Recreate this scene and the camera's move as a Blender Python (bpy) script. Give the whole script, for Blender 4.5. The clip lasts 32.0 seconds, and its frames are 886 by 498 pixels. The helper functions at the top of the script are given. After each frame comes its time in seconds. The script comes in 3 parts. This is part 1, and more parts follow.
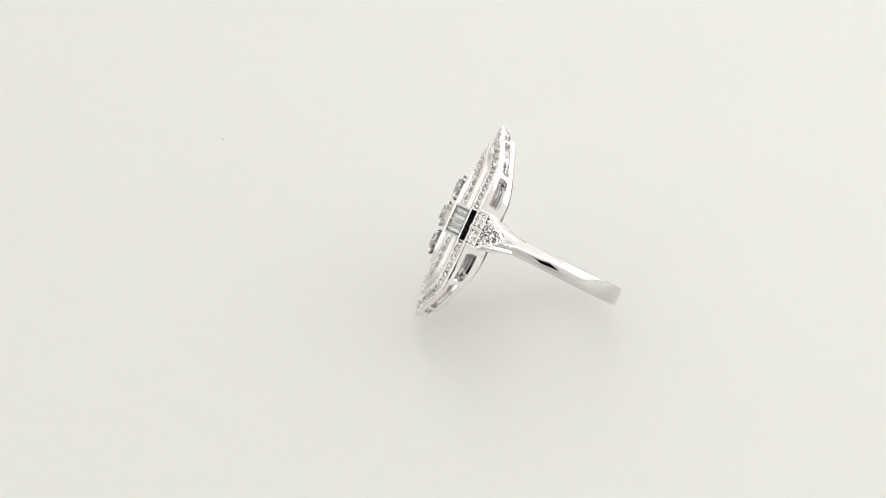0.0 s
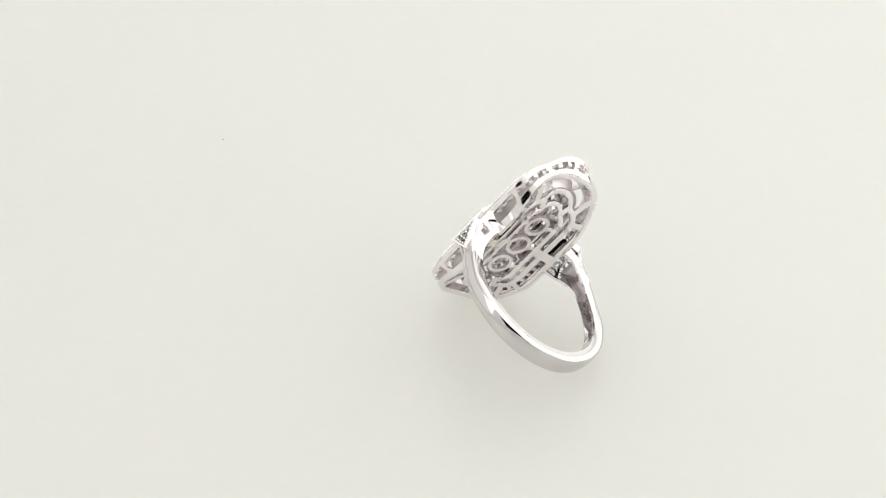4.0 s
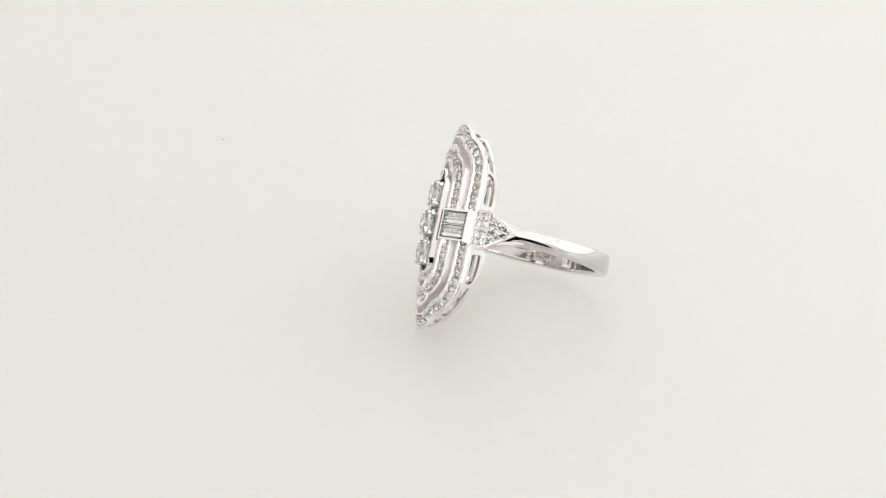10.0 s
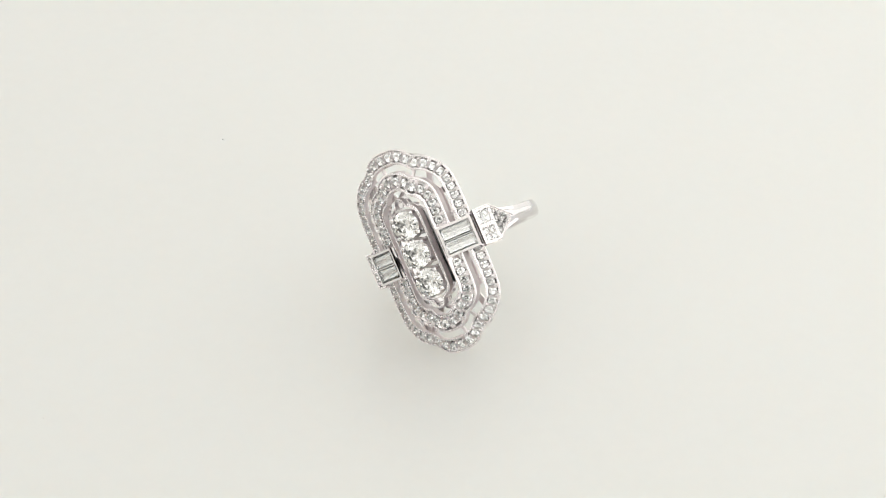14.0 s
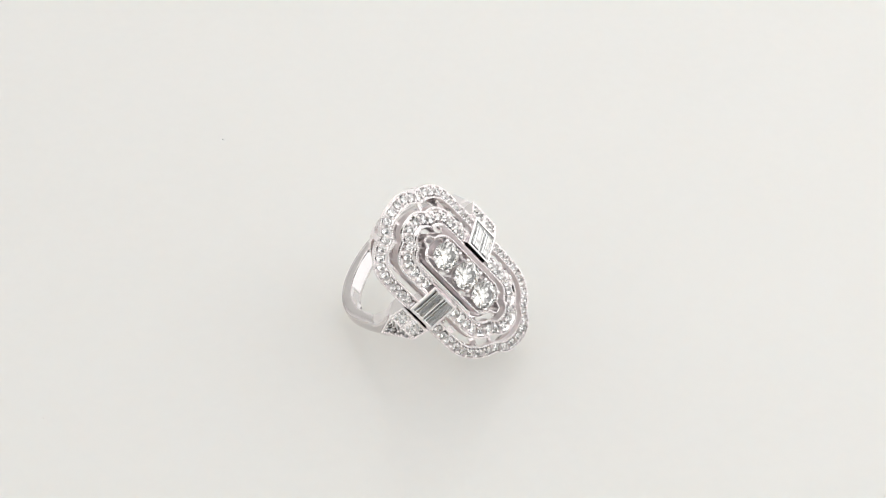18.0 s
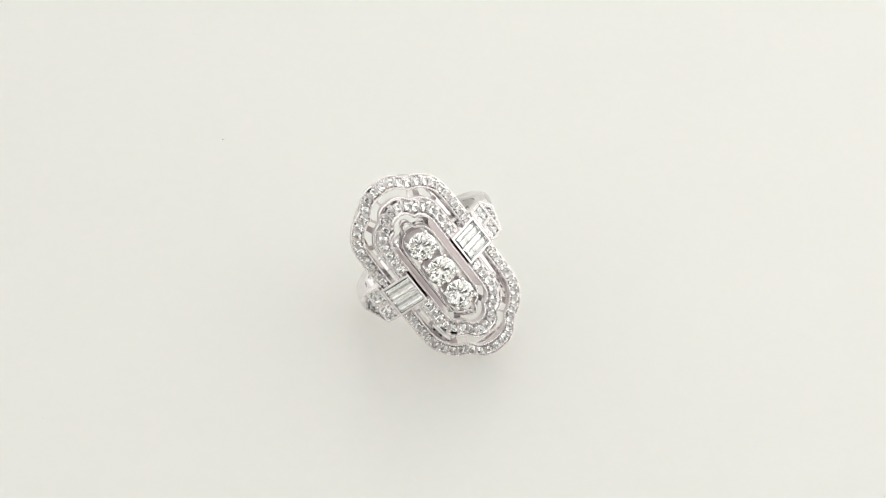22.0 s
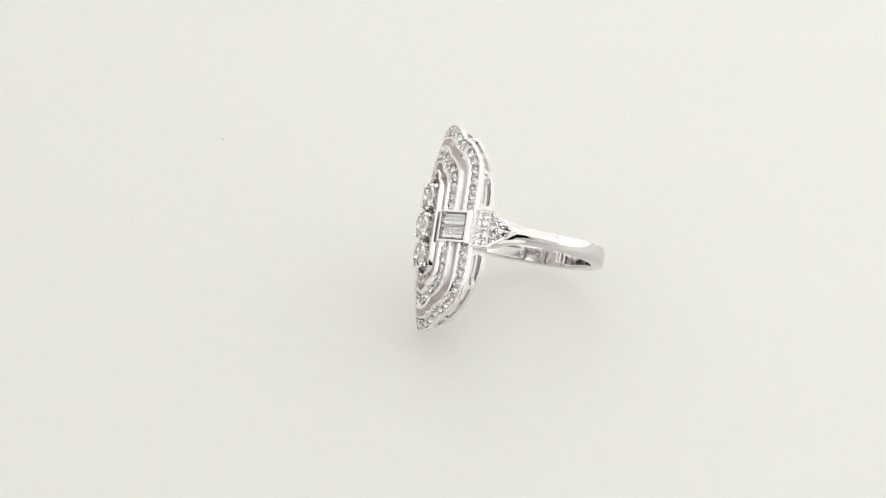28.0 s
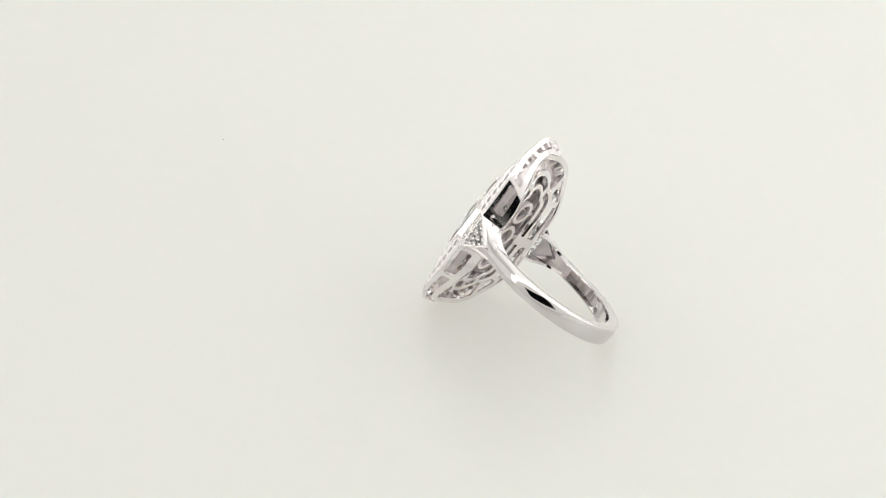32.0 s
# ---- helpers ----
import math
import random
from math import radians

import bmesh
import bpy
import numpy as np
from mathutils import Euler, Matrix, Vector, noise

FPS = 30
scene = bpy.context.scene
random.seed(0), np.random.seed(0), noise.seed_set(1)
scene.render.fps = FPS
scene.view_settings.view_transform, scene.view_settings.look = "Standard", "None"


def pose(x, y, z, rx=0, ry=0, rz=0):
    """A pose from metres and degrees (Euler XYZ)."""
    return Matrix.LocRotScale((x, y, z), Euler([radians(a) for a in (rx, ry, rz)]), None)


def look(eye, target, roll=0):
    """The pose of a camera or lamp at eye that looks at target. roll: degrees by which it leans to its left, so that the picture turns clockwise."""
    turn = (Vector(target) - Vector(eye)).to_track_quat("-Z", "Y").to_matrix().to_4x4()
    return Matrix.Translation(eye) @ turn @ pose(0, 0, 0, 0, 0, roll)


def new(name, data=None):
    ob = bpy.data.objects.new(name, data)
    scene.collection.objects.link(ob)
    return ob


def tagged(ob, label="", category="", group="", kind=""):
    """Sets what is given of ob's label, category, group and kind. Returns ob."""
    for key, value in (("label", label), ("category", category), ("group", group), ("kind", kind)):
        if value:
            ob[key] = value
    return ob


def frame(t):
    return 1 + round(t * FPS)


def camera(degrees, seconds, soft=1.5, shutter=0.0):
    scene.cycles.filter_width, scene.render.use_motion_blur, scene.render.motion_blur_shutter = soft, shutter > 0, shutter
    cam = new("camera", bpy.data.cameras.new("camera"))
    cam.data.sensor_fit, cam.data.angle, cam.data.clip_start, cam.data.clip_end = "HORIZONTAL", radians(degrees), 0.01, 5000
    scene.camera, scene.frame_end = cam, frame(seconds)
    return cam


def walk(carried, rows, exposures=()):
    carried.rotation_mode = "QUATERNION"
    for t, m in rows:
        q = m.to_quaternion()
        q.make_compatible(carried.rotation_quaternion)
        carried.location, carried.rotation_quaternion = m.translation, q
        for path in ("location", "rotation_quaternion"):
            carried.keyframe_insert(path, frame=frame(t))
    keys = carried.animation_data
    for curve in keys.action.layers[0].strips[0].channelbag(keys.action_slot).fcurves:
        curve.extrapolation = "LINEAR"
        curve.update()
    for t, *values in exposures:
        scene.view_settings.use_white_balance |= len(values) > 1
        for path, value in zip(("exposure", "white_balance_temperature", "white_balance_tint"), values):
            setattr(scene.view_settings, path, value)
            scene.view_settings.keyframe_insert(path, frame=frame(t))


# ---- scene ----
# Camera: fixed on its stand before the tent, looking down at the ring by about 31 degrees.
EYE = (-0.00404, -0.20085, 0.13268)
PITCH, ROLL = 31.237, -0.331
cam = camera(25.47, 32.0, soft=1.0)
EYE_POSE = pose(*EYE, 90 - PITCH, 0, 0) @ pose(0, 0, 0, 0, 0, ROLL)
walk(cam, [(0, EYE_POSE), (32, EYE_POSE)], exposures=[(0, 0, 6500, 9), (16.8, 0, 6500, 9), (18, -0.02, 6400, 12), (20, -0.02, 6420, 12), (21.6, 0, 6500, 9), (32, 0, 6500, 9)])

# ---- light: a white photo tent with soft panels behind its fabric, and a dark room behind its front opening ----
world = bpy.data.worlds.new("world")
world.use_nodes = True
world.node_tree.nodes["Background"].inputs[0].default_value = (0.9, 0.95, 1.0, 1)
world.node_tree.nodes["Background"].inputs[1].default_value = 0.02
scene.world = world


def soft_panel(name, eye, target, wide, high, watts, colour):
    data = bpy.data.lights.new(name, "AREA")
    data.shape, data.size, data.size_y = "RECTANGLE", wide, high
    data.energy, data.color = watts, colour
    ob = new(name, data)
    ob.matrix_basis = look(eye, target)
    return ob


soft_panel("overhead_light", (0.11, 0.055, 0.515), (0.11, 0.055, 0), 0.60, 0.76, 0.80, (0.985, 0.99, 0.965))
soft_panel("right_light", (0.415, 0.055, 0.25), (0, 0.055, 0.25), 0.76, 0.48, 0.82, (0.985, 0.985, 0.975))
soft_panel("left_light", (-0.415, 0.055, 0.25), (0, 0.055, 0.25), 0.76, 0.48, 0.12, (1.0, 0.975, 0.965))
soft_panel("back_light", (0.05, 0.445, 0.25), (0.05, 0, 0.25), 0.70, 0.48, 0.38, (0.985, 0.985, 0.965))
soft_panel("front_top_light", (-0.04, -0.33, 0.37), (-0.04, 0, 0.10), 0.34, 0.28, 0.27, (0.99, 0.985, 0.965))
soft_panel("front_right_light", (0.25, -0.33, 0.24), (0.06, 0, 0.06), 0.30, 0.46, 0.58, (0.985, 0.99, 0.96))
soft_panel("front_left_light", (-0.30, -0.33, 0.24), (-0.05, 0, 0.06), 0.24, 0.46, 0.42, (1.0, 0.98, 0.965))

# ---- materials ----


def nodes_of(name):
    m = bpy.data.materials.new(name)
    m.use_nodes = True
    t = m.node_tree
    return m, t.nodes, t.links, t.nodes["Principled BSDF"]


def metal(name, colour, rough, grain=9000.0, bump=0.02, wear=0.05, cast=False):
    """Polished white gold: faint casting ripple and fine wear marks."""
    m, n, l, b = nodes_of(name)
    co = n.new("ShaderNodeTexCoord")
    big, fine, mix, ramp, bp = (n.new(k) for k in ("ShaderNodeTexNoise", "ShaderNodeTexNoise", "ShaderNodeMixRGB", "ShaderNodeMapRange", "ShaderNodeBump"))
    big.inputs["Scale"].default_value, fine.inputs["Scale"].default_value = grain * 0.05, grain
    fine.inputs["Detail"].default_value = 4
    for k in (big, fine):
        l.new(co.outputs["Object"], k.inputs["Vector"])
    mix.inputs[1].default_value = (*colour, 1)
    mix.inputs[2].default_value = (*[c * 0.93 for c in colour], 1)
    l.new(big.outputs["Fac"], mix.inputs[0])
    l.new(mix.outputs[0], b.inputs["Base Color"])
    ramp.inputs["To Min"].default_value, ramp.inputs["To Max"].default_value = rough, rough + wear
    l.new(fine.outputs["Fac"], ramp.inputs[0])
    l.new(ramp.outputs[0], b.inputs["Roughness"])
    bp.inputs["Strength"].default_value, bp.inputs["Distance"].default_value = bump, 0.0001
    l.new((fine if cast else big).outputs["Fac"], bp.inputs["Height"])
    l.new(bp.outputs[0], b.inputs["Normal"])
    b.inputs["Metallic"].default_value = 1.0
    return m


def gem(name, colour, ior=2.4):
    m, n, l, b = nodes_of(name)
    b.inputs["Base Color"].default_value = (*colour, 1)
    b.inputs["Roughness"].default_value = 0.0
    b.inputs["IOR"].default_value = ior
    b.inputs["Transmission Weight"].default_value = 1.0
    return m


def sheet(name, colour, rough, ior=1.38, mottle=0.012, scale=12.0, bump=0.0, glow_depth=0.0):
    """Matt or half-gloss white plastic, fabric or board with a faint unevenness at two scales."""
    m, n, l, b = nodes_of(name)
    co = n.new("ShaderNodeTexCoord")
    a, c, add, ramp = (n.new(k) for k in ("ShaderNodeTexNoise", "ShaderNodeTexNoise", "ShaderNodeMath", "ShaderNodeMixRGB"))
    a.inputs["Scale"].default_value, c.inputs["Scale"].default_value = scale, scale * 40
    c.inputs["Detail"].default_value = 5
    for k in (a, c):
        l.new(co.outputs["Object"], k.inputs["Vector"])
    add.operation = "MULTIPLY"
    l.new(a.outputs["Fac"], add.inputs[0])
    l.new(c.outputs["Fac"], add.inputs[1])
    ramp.inputs[1].default_value = (*colour, 1)
    ramp.inputs[2].default_value = (*[max(v - mottle * 3, 0) for v in colour], 1)
    l.new(add.outputs[0], ramp.inputs[0])
    l.new(ramp.outputs[0], b.inputs["Base Color"])
    b.inputs["Roughness"].default_value = rough
    b.inputs["IOR"].default_value = ior
    if glow_depth:
        # light scatters inside the white plastic
        b.inputs["Subsurface Weight"].default_value = 1.0
        b.inputs["Subsurface Scale"].default_value = glow_depth
        b.inputs["Subsurface Radius"].default_value = (1.0, 0.92, 0.85)
    if bump:
        bp = n.new("ShaderNodeBump")
        bp.inputs["Strength"].default_value, bp.inputs["Distance"].default_value = bump, 0.0002
        l.new(c.outputs["Fac"], bp.inputs["Height"])
        l.new(bp.outputs[0], b.inputs["Normal"])
    return m


GOLD = metal("polished white gold", (0.89, 0.855, 0.862), 0.07)
# same gold with shade put into its colour, so the shank glares less
DIMMED_GOLD = metal("dimmed white gold", (0.70, 0.672, 0.678), 0.06, bump=0.025, wear=0.06)
# rough cast finish; bounced light in recesses is painted in as paler, warmer colour
SATIN = metal("brightened cast white gold", (0.94, 0.885, 0.89), 0.40, 3500.0, 0.55, 0.14, True)
DIAMOND = gem("diamond", (1.0, 0.992, 0.972), 2.4)
SMALL_DIAMOND = gem("small diamond", (1.0, 1.0, 1.0), 2.1)
BAGUETTE = gem("baguette diamond", (0.985, 1.0, 0.995), 2.2)
ACRYLIC = sheet("white acrylic sheet", (0.70, 0.697, 0.676), 0.25, glow_depth=0.11)
FABRIC = sheet("white tent fabric", (0.88, 0.875, 0.86), 0.9, 1.3, 0.02, 30, 0.3)
DARK = sheet("dark room paint", (0.02, 0.02, 0.022), 0.9, 1.3, 0.002)
SPECK = sheet("pale grey dust", (0.68, 0.67, 0.65), 0.9, 1.3)
MARK = metal("engraved mark", (0.35, 0.34, 0.33), 0.35)

# ---- meshes ----
MM = 0.001


def mesh_of(name, verts, faces, material, smooth=False):
    me = bpy.data.meshes.new(name)
    me.from_pydata([tuple(v) for v in verts], [], faces)
    me.materials.append(material)
    bm = bmesh.new()
    bm.from_mesh(me)
    bmesh.ops.recalc_face_normals(bm, faces=bm.faces)
    bm.to_mesh(me)
    bm.free()
    if smooth:
        me.polygons.foreach_set("use_smooth", [True] * len(me.polygons))
        me.set_sharp_from_angle(angle=radians(38))
    return me


def box_mesh(lo, hi):
    v = [(x, y, z) for z in (lo[2], hi[2]) for y in (lo[1], hi[1]) for x in (lo[0], hi[0])]
    return v, [(0, 2, 3, 1), (4, 5, 7, 6), (0, 1, 5, 4), (2, 6, 7, 3), (0, 4, 6, 2), (1, 3, 7, 5)]


def plain_box(name, lo, hi, material):
    v, f = box_mesh(lo, hi)
    return new(name, mesh_of(name, v, f, material))


# ---- the place: white sheet in a photo tent ----
tagged(plain_box("ground", (-0.42, -0.60, -0.12), (0.42, 0.46, 0.0), ACRYLIC), "half-gloss white acrylic sheet, clean and seamless", "tabletop", kind="structure")
tagged(plain_box("wall_back", (-0.42, 0.45, 0.0), (0.42, 0.456, 0.52), FABRIC), "white fabric wall of a photo tent", "tent wall", kind="structure")
tagged(plain_box("wall_left", (-0.426, -0.34, 0.0), (-0.42, 0.456, 0.52), FABRIC), "white fabric wall of a photo tent", "tent wall", kind="structure")
tagged(plain_box("wall_right", (0.42, -0.34, 0.0), (0.426, 0.456, 0.52), FABRIC), "white fabric wall of a photo tent", "tent wall", kind="structure")
tagged(plain_box("ceiling", (-0.426, -0.34, 0.52), (0.426, 0.456, 0.526), FABRIC), "white fabric top of a photo tent", "tent top", kind="structure")


def front_wall():
    """The tent's front with the opening through which the camera looks."""
    v, f = [], []
    for lo, hi in (((-0.42, -0.346, 0), (-0.165, -0.34, 0.52)), ((0.10, -0.346, 0), (0.42, -0.34, 0.52)), ((-0.165, -0.346, 0.225), (0.10, -0.34, 0.52)), ((-0.165, -0.346, 0.0), (0.10, -0.34, 0.03))):
        bv, bf = box_mesh(lo, hi)
        f += [tuple(i + len(v) for i in k) for k in bf]
        v += bv
    tagged(new("wall_front", mesh_of("wall_front", v, f, FABRIC)), "white fabric front of a photo tent with an opening", "tent wall", kind="structure")


front_wall()
tagged(plain_box("wall_room", (-1.2, -1.2, -0.3), (1.2, -1.19, 1.5), DARK), "dark painted wall of the unlit room", "wall", kind="structure")
tagged(plain_box("ceiling_room", (-1.2, -1.2, 1.5), (1.2, 0.9, 1.51), DARK), "dark ceiling of the unlit room", "ceiling", kind="structure")
tagged(plain_box("floor_room", (-1.2, -1.2, -0.31), (1.2, 0.9, -0.30), DARK), "dark floor of the unlit room", "floor", kind="structure")

# ---- the ring ----
# Its own axes in millimetres: u across the plate, v along it, n out of its face. TILT lays it on the sheet,
# on the plate's lower edge and the side of the shank; the turning axis is the world's z.
TILT = Matrix(((-0.0322, 0.4143, -0.9096, -1.602), (-0.8590, 0.4538, 0.2371, 6.082), (0.5109, 0.7890, 0.3414, 10.98), (0, 0, 0, 1)))
RING_M = Matrix.Scale(MM, 4) @ TILT

ring = new("ring")
tagged(ring, "white gold Art Deco diamond ring leaning on a white sheet", "ring")


def part(name, verts, faces, material, parent, label="", smooth=True, kind=""):
    """One mesh part of the ring, from places in the ring's own millimetres."""
    ob = new(name, mesh_of(name, [RING_M @ Vector(v) for v in verts], faces, material, smooth))
    ob.parent = parent
    return tagged(ob, label, kind=kind)


def dome(u):
    return 0.45 - 0.038 * u * u


CORNER = ((0.19, 0.28), (0.45, 0.85), (0.68, 1.72), (0.85, 2.7), (0.955, 4.0), (0.995, 5.8))


def contour(a, b, w, d, count, s=None):
    """A closed cartouche of half width a and half length b, with end lobes of half width w and depth d."""
    k = (a - w) / 3.65 if s is None else s
    q = [(0.0, b), (0.36 * w, b - 0.07 * d), (0.68 * w, b - 0.34 * d), (0.88 * w, b - 0.76 * d), (w, b - d)]
    q += [(w + x * (a - w), b - d - y * k) for x, y in CORNER]
    q += [(a, (b - d - 5.8 * k) * f) for f in (0.66, 0.33)] + [(a, 0.0)]
    loop = q + [(x, -y) for x, y in q[-2::-1]]
    loop += [(-x, y) for x, y in loop[-2:0:-1]]
    m, out = len(loop), []
    for i in range(m):
        p0, p1, p2, p3 = (Vector(loop[(i + j) % m]) for j in (-1, 0, 1, 2))
        for j in range(count):
            t = j / count
            out.append(0.5 * (2 * p1 + (p2 - p0) * t + (2 * p0 - 5 * p1 + 4 * p2 - p3) * t * t + (3 * p1 - p0 - 3 * p2 + p3) * t ** 3))
    return out


def lifted(p, h):
    return Vector((p.x, p.y, dome(p.x) + h))


def band(outer, inner, section):
    """Sweeps a closed section round two contours. section: (share from outer to inner, height over the dome)."""
    v, f, m, k = [], [], len(outer), len(section)
    for o, i in zip(outer, inner):
        v += [lifted(o.lerp(i, s), h) for s, h in section]
    for r in range(m):
        for c in range(k):
            f.append((r * k + c, r * k + (c + 1) % k, (r + 1) % m * k + (c + 1) % k, (r + 1) % m * k + c))
    return v, f


def spaced(points, step, closed=True):
    """Places along a closed line at about equal steps, with the direction there."""
    pts = list(points) + ([points[0]] if closed else [])
    lens = [(q - p).length for p, q in zip(pts, pts[1:])]
    total = sum(lens)
    n = max(1, round(total / step))
    out, i, gone = [], 0, 0.0
    for j in range(n):
        want = (j + 0.5) * total / n
        while gone + lens[i] < want:
            gone += lens[i]
            i += 1
        out.append((pts[i].lerp(pts[i + 1], (want - gone) / lens[i]), (pts[i + 1] - pts[i]).normalized()))
    return out


def ball(radius, rings=4, sides=7):
    v, f = [(0, 0, radius)], []
    for r in range(1, rings):
        a = math.pi * r / rings
        v += [(radius * math.sin(a) * math.cos(2 * math.pi * s / sides), radius * math.sin(a) * math.sin(2 * math.pi * s / sides), radius * math.cos(a)) for s in range(sides)]
    v.append((0, 0, -radius))
    f += [(0, 1 + s, 1 + (s + 1) % sides) for s in range(sides)]
    for r in range(rings - 2):
        f += [(1 + r * sides + s, 1 + (r + 1) * sides + s, 1 + (r + 1) * sides + (s + 1) % sides, 1 + r * sides + (s + 1) % sides) for s in range(sides)]
    f += [(len(v) - 1, len(v) - 1 - sides + (s + 1) % sides, len(v) - 1 - sides + s) for s in range(sides)]
    return v, f


def balls(places, radius, rings=4, sides=7):
    bv, bf = ball(1.0, rings, sides)
    v, f = [], []
    for p in places:
        r = radius * random.uniform(0.9, 1.1)
        f += [tuple(i + len(v) for i in k) for k in bf]
        v += [Vector(p) + Vector(b) * r for b in bv]
    return v, f


def joined(*pieces):
    v, f = [], []
    for pv, pf in pieces:
        f += [tuple(i + len(v) for i in k) for k in pf]
        v += list(pv)
    return v, f


def bar(p, q, wide, high, up=(0, 0, 1)):
    """A square bar from p to q."""
    p, q = Vector(p), Vector(q)
    side = (q - p).cross(Vector(up)).normalized() * wide / 2
    top = side.cross(q - p).normalized() * high / 2
    v = [e + a * side + b * top for e in (p, q) for a, b in ((-1, -1), (1, -1), (1, 1), (-1, 1))]
    return v, [(0, 1, 2, 3), (7, 6, 5, 4), (0, 4, 5, 1), (1, 5, 6, 2), (2, 6, 7, 3), (3, 7, 4, 0)]


def brilliant(depth):
    """A round brilliant of diameter 1 with a lower half of the given depth, girdle at height 0."""
    v, f = [], []
    for r, z, count, turn in ((0.27, 0.155, 8, 0.5), (0.39, 0.095, 8, 0.0), (0.5, 0.012, 16, 0.0), (0.5, -0.012, 16, 0.0), (0.26, -0.547 * depth, 8, 0.5)):
        v.append([(r * math.cos(2 * math.pi * (i + turn) / count), r * math.sin(2 * math.pi * (i + turn) / count), z) for i in range(count)])
    flat, at = [], []
    for ring_ in v:
        at.append(len(flat))
        flat += ring_
    flat.append((0, 0, -depth))
    t, k, g, h, p = at
    f.append(tuple(t + i for i in range(8)))
    for i in range(8):
        j = (i + 1) % 8
        f += [(t + i, k + j, t + j), (t + i, k + i, g + 2 * i, g + (2 * i + 1)), (k + j, t + i, g + 2 * i + 1, g + (2 * i + 2) % 16)]
        f[-2] = (t + i, k + i, g + 2 * i + 1)
        f[-1] = (t + i, g + 2 * i + 1, k + j)
        f += [(k + i, g + 2 * i, g + 2 * i + 1), (k + j, g + 2 * i + 1, g + (2 * i + 2) % 16)]
        f += [(h + 2 * i, p + i, h + 2 * i + 1), (h + 2 * i + 1, p + i, h + (2 * i + 2) % 16), (h + (2 * i + 2) % 16, p + i, len(flat) - 1, p + j)]
        f.pop()
        f += [(h + (2 * i + 2) % 16, p + i, len(flat) - 1), (h + (2 * i + 2) % 16, len(flat) - 1, p + j)]
    for i in range(16):
        f.append((g + i, h + i, h + (i + 1) % 16, g + (i + 1) % 16))
    return flat, f


def step_cut(long, wide):
    """A baguette: table, two crown steps, and a lower half that steps in to a keel; girdle at height 0."""
    v, f = [], []
    rows = ((0.16, 0.28, 0.13), (0.08, 0.14, 0.09), (0.0, 0.0, 0.02), (0.0, 0.0, -0.02), (0.04, 0.22, -0.16), (0.08, 0.50, -0.26), (0.12, wide / 2 - 0.03, -0.33))
    for end, side, z in rows:
        a, b = long / 2 - end, wide / 2 - side
        v += [(-a, -b, z), (a, -b, z), (a, b, z), (-a, b, z)]
    f.append((0, 1, 2, 3))
    for r in range(len(rows) - 1):
        f += [(4 * r + i, 4 * r + 4 + i, 4 * r + 4 + (i + 1) % 4, 4 * r + (i + 1) % 4) for i in range(4)]
    n = len(v)
    f.append((n - 1, n - 2, n - 3, n - 4))
    return v, f


ROUND = mesh_of("diamond", *brilliant(0.43), SMALL_DIAMOND)
DEEP = mesh_of("round_diamond", *brilliant(0.43), DIAMOND)


def stone(place, normal, size, parent, name="diamond", mesh=None, along=None):
    """One stone as an object of its own, its table facing the normal."""
    z = Vector(normal).normalized()
    x = (Vector(along) if along else Vector((random.uniform(-1, 1), random.uniform(-1, 1), 0.1)))
    x = (x - z * x.dot(z)).normalized()
    y = z.cross(x)
    m = Matrix(((x.x, y.x, z.x, place[0]), (x.y, y.y, z.y, place[1]), (x.z, y.z, z.z, place[2]), (0, 0, 0, 1)))
    ob = new(name, mesh or ROUND)
    ob.parent = parent
    ob.matrix_basis = RING_M @ m @ Matrix.Scale(size, 4)
    return ob


def surface_normal(p, lean):
    """Normal of the domed plate at a place, leaning outward a little with the band's slope."""
    n = Vector((0.07 * p.x, 0, 1)).normalized()
    return (n + lean).normalized()


COUNT = 10
C_OUT = contour(6.88, 12.85, 3.38, 1.8, COUNT)
C_OUT_IN = contour(5.43, 11.0, 2.85, 1.52, COUNT)
C_HALO = contour(4.60, 10.15, 2.36, 1.42, COUNT)
C_HALO_IN = contour(2.76, 7.85, 1.52, 1.22, COUNT)
C_CEN = contour(2.14, 7.05, 0.84, 1.0, COUNT)
C_CEN_IN = contour(1.87, 6.74, 0.58, 0.98, COUNT)


def rounded(a, b, bend=3.8):
    """A plain rounded oblong of half width a and half length b, in step with the outer frame's outline."""
    out = []
    for p in C_OUT:
        x, y = p.x / 6.88, p.y / 12.85
        k = (abs(x) ** bend + abs(y) ** bend) ** (-1 / bend)
        out.append(Vector((x * k * a, y * k * b)))
    return out


def eased(p):
    """The back of the plate draws nearer to its face towards both ends."""
    q = max(0.0, min(1.0, (abs(p[1]) - 4.0) / 7.5))
    top = dome(p[0])
    return Vector((p[0], p[1], top + (p[2] - top) * (1 - 0.42 * q * q * (3 - 2 * q))))


C_BASE = rounded(5.5, 11.6)
C_BASE_IN = rounded(4.92, 10.95)
DEEP_WALL = 2.8


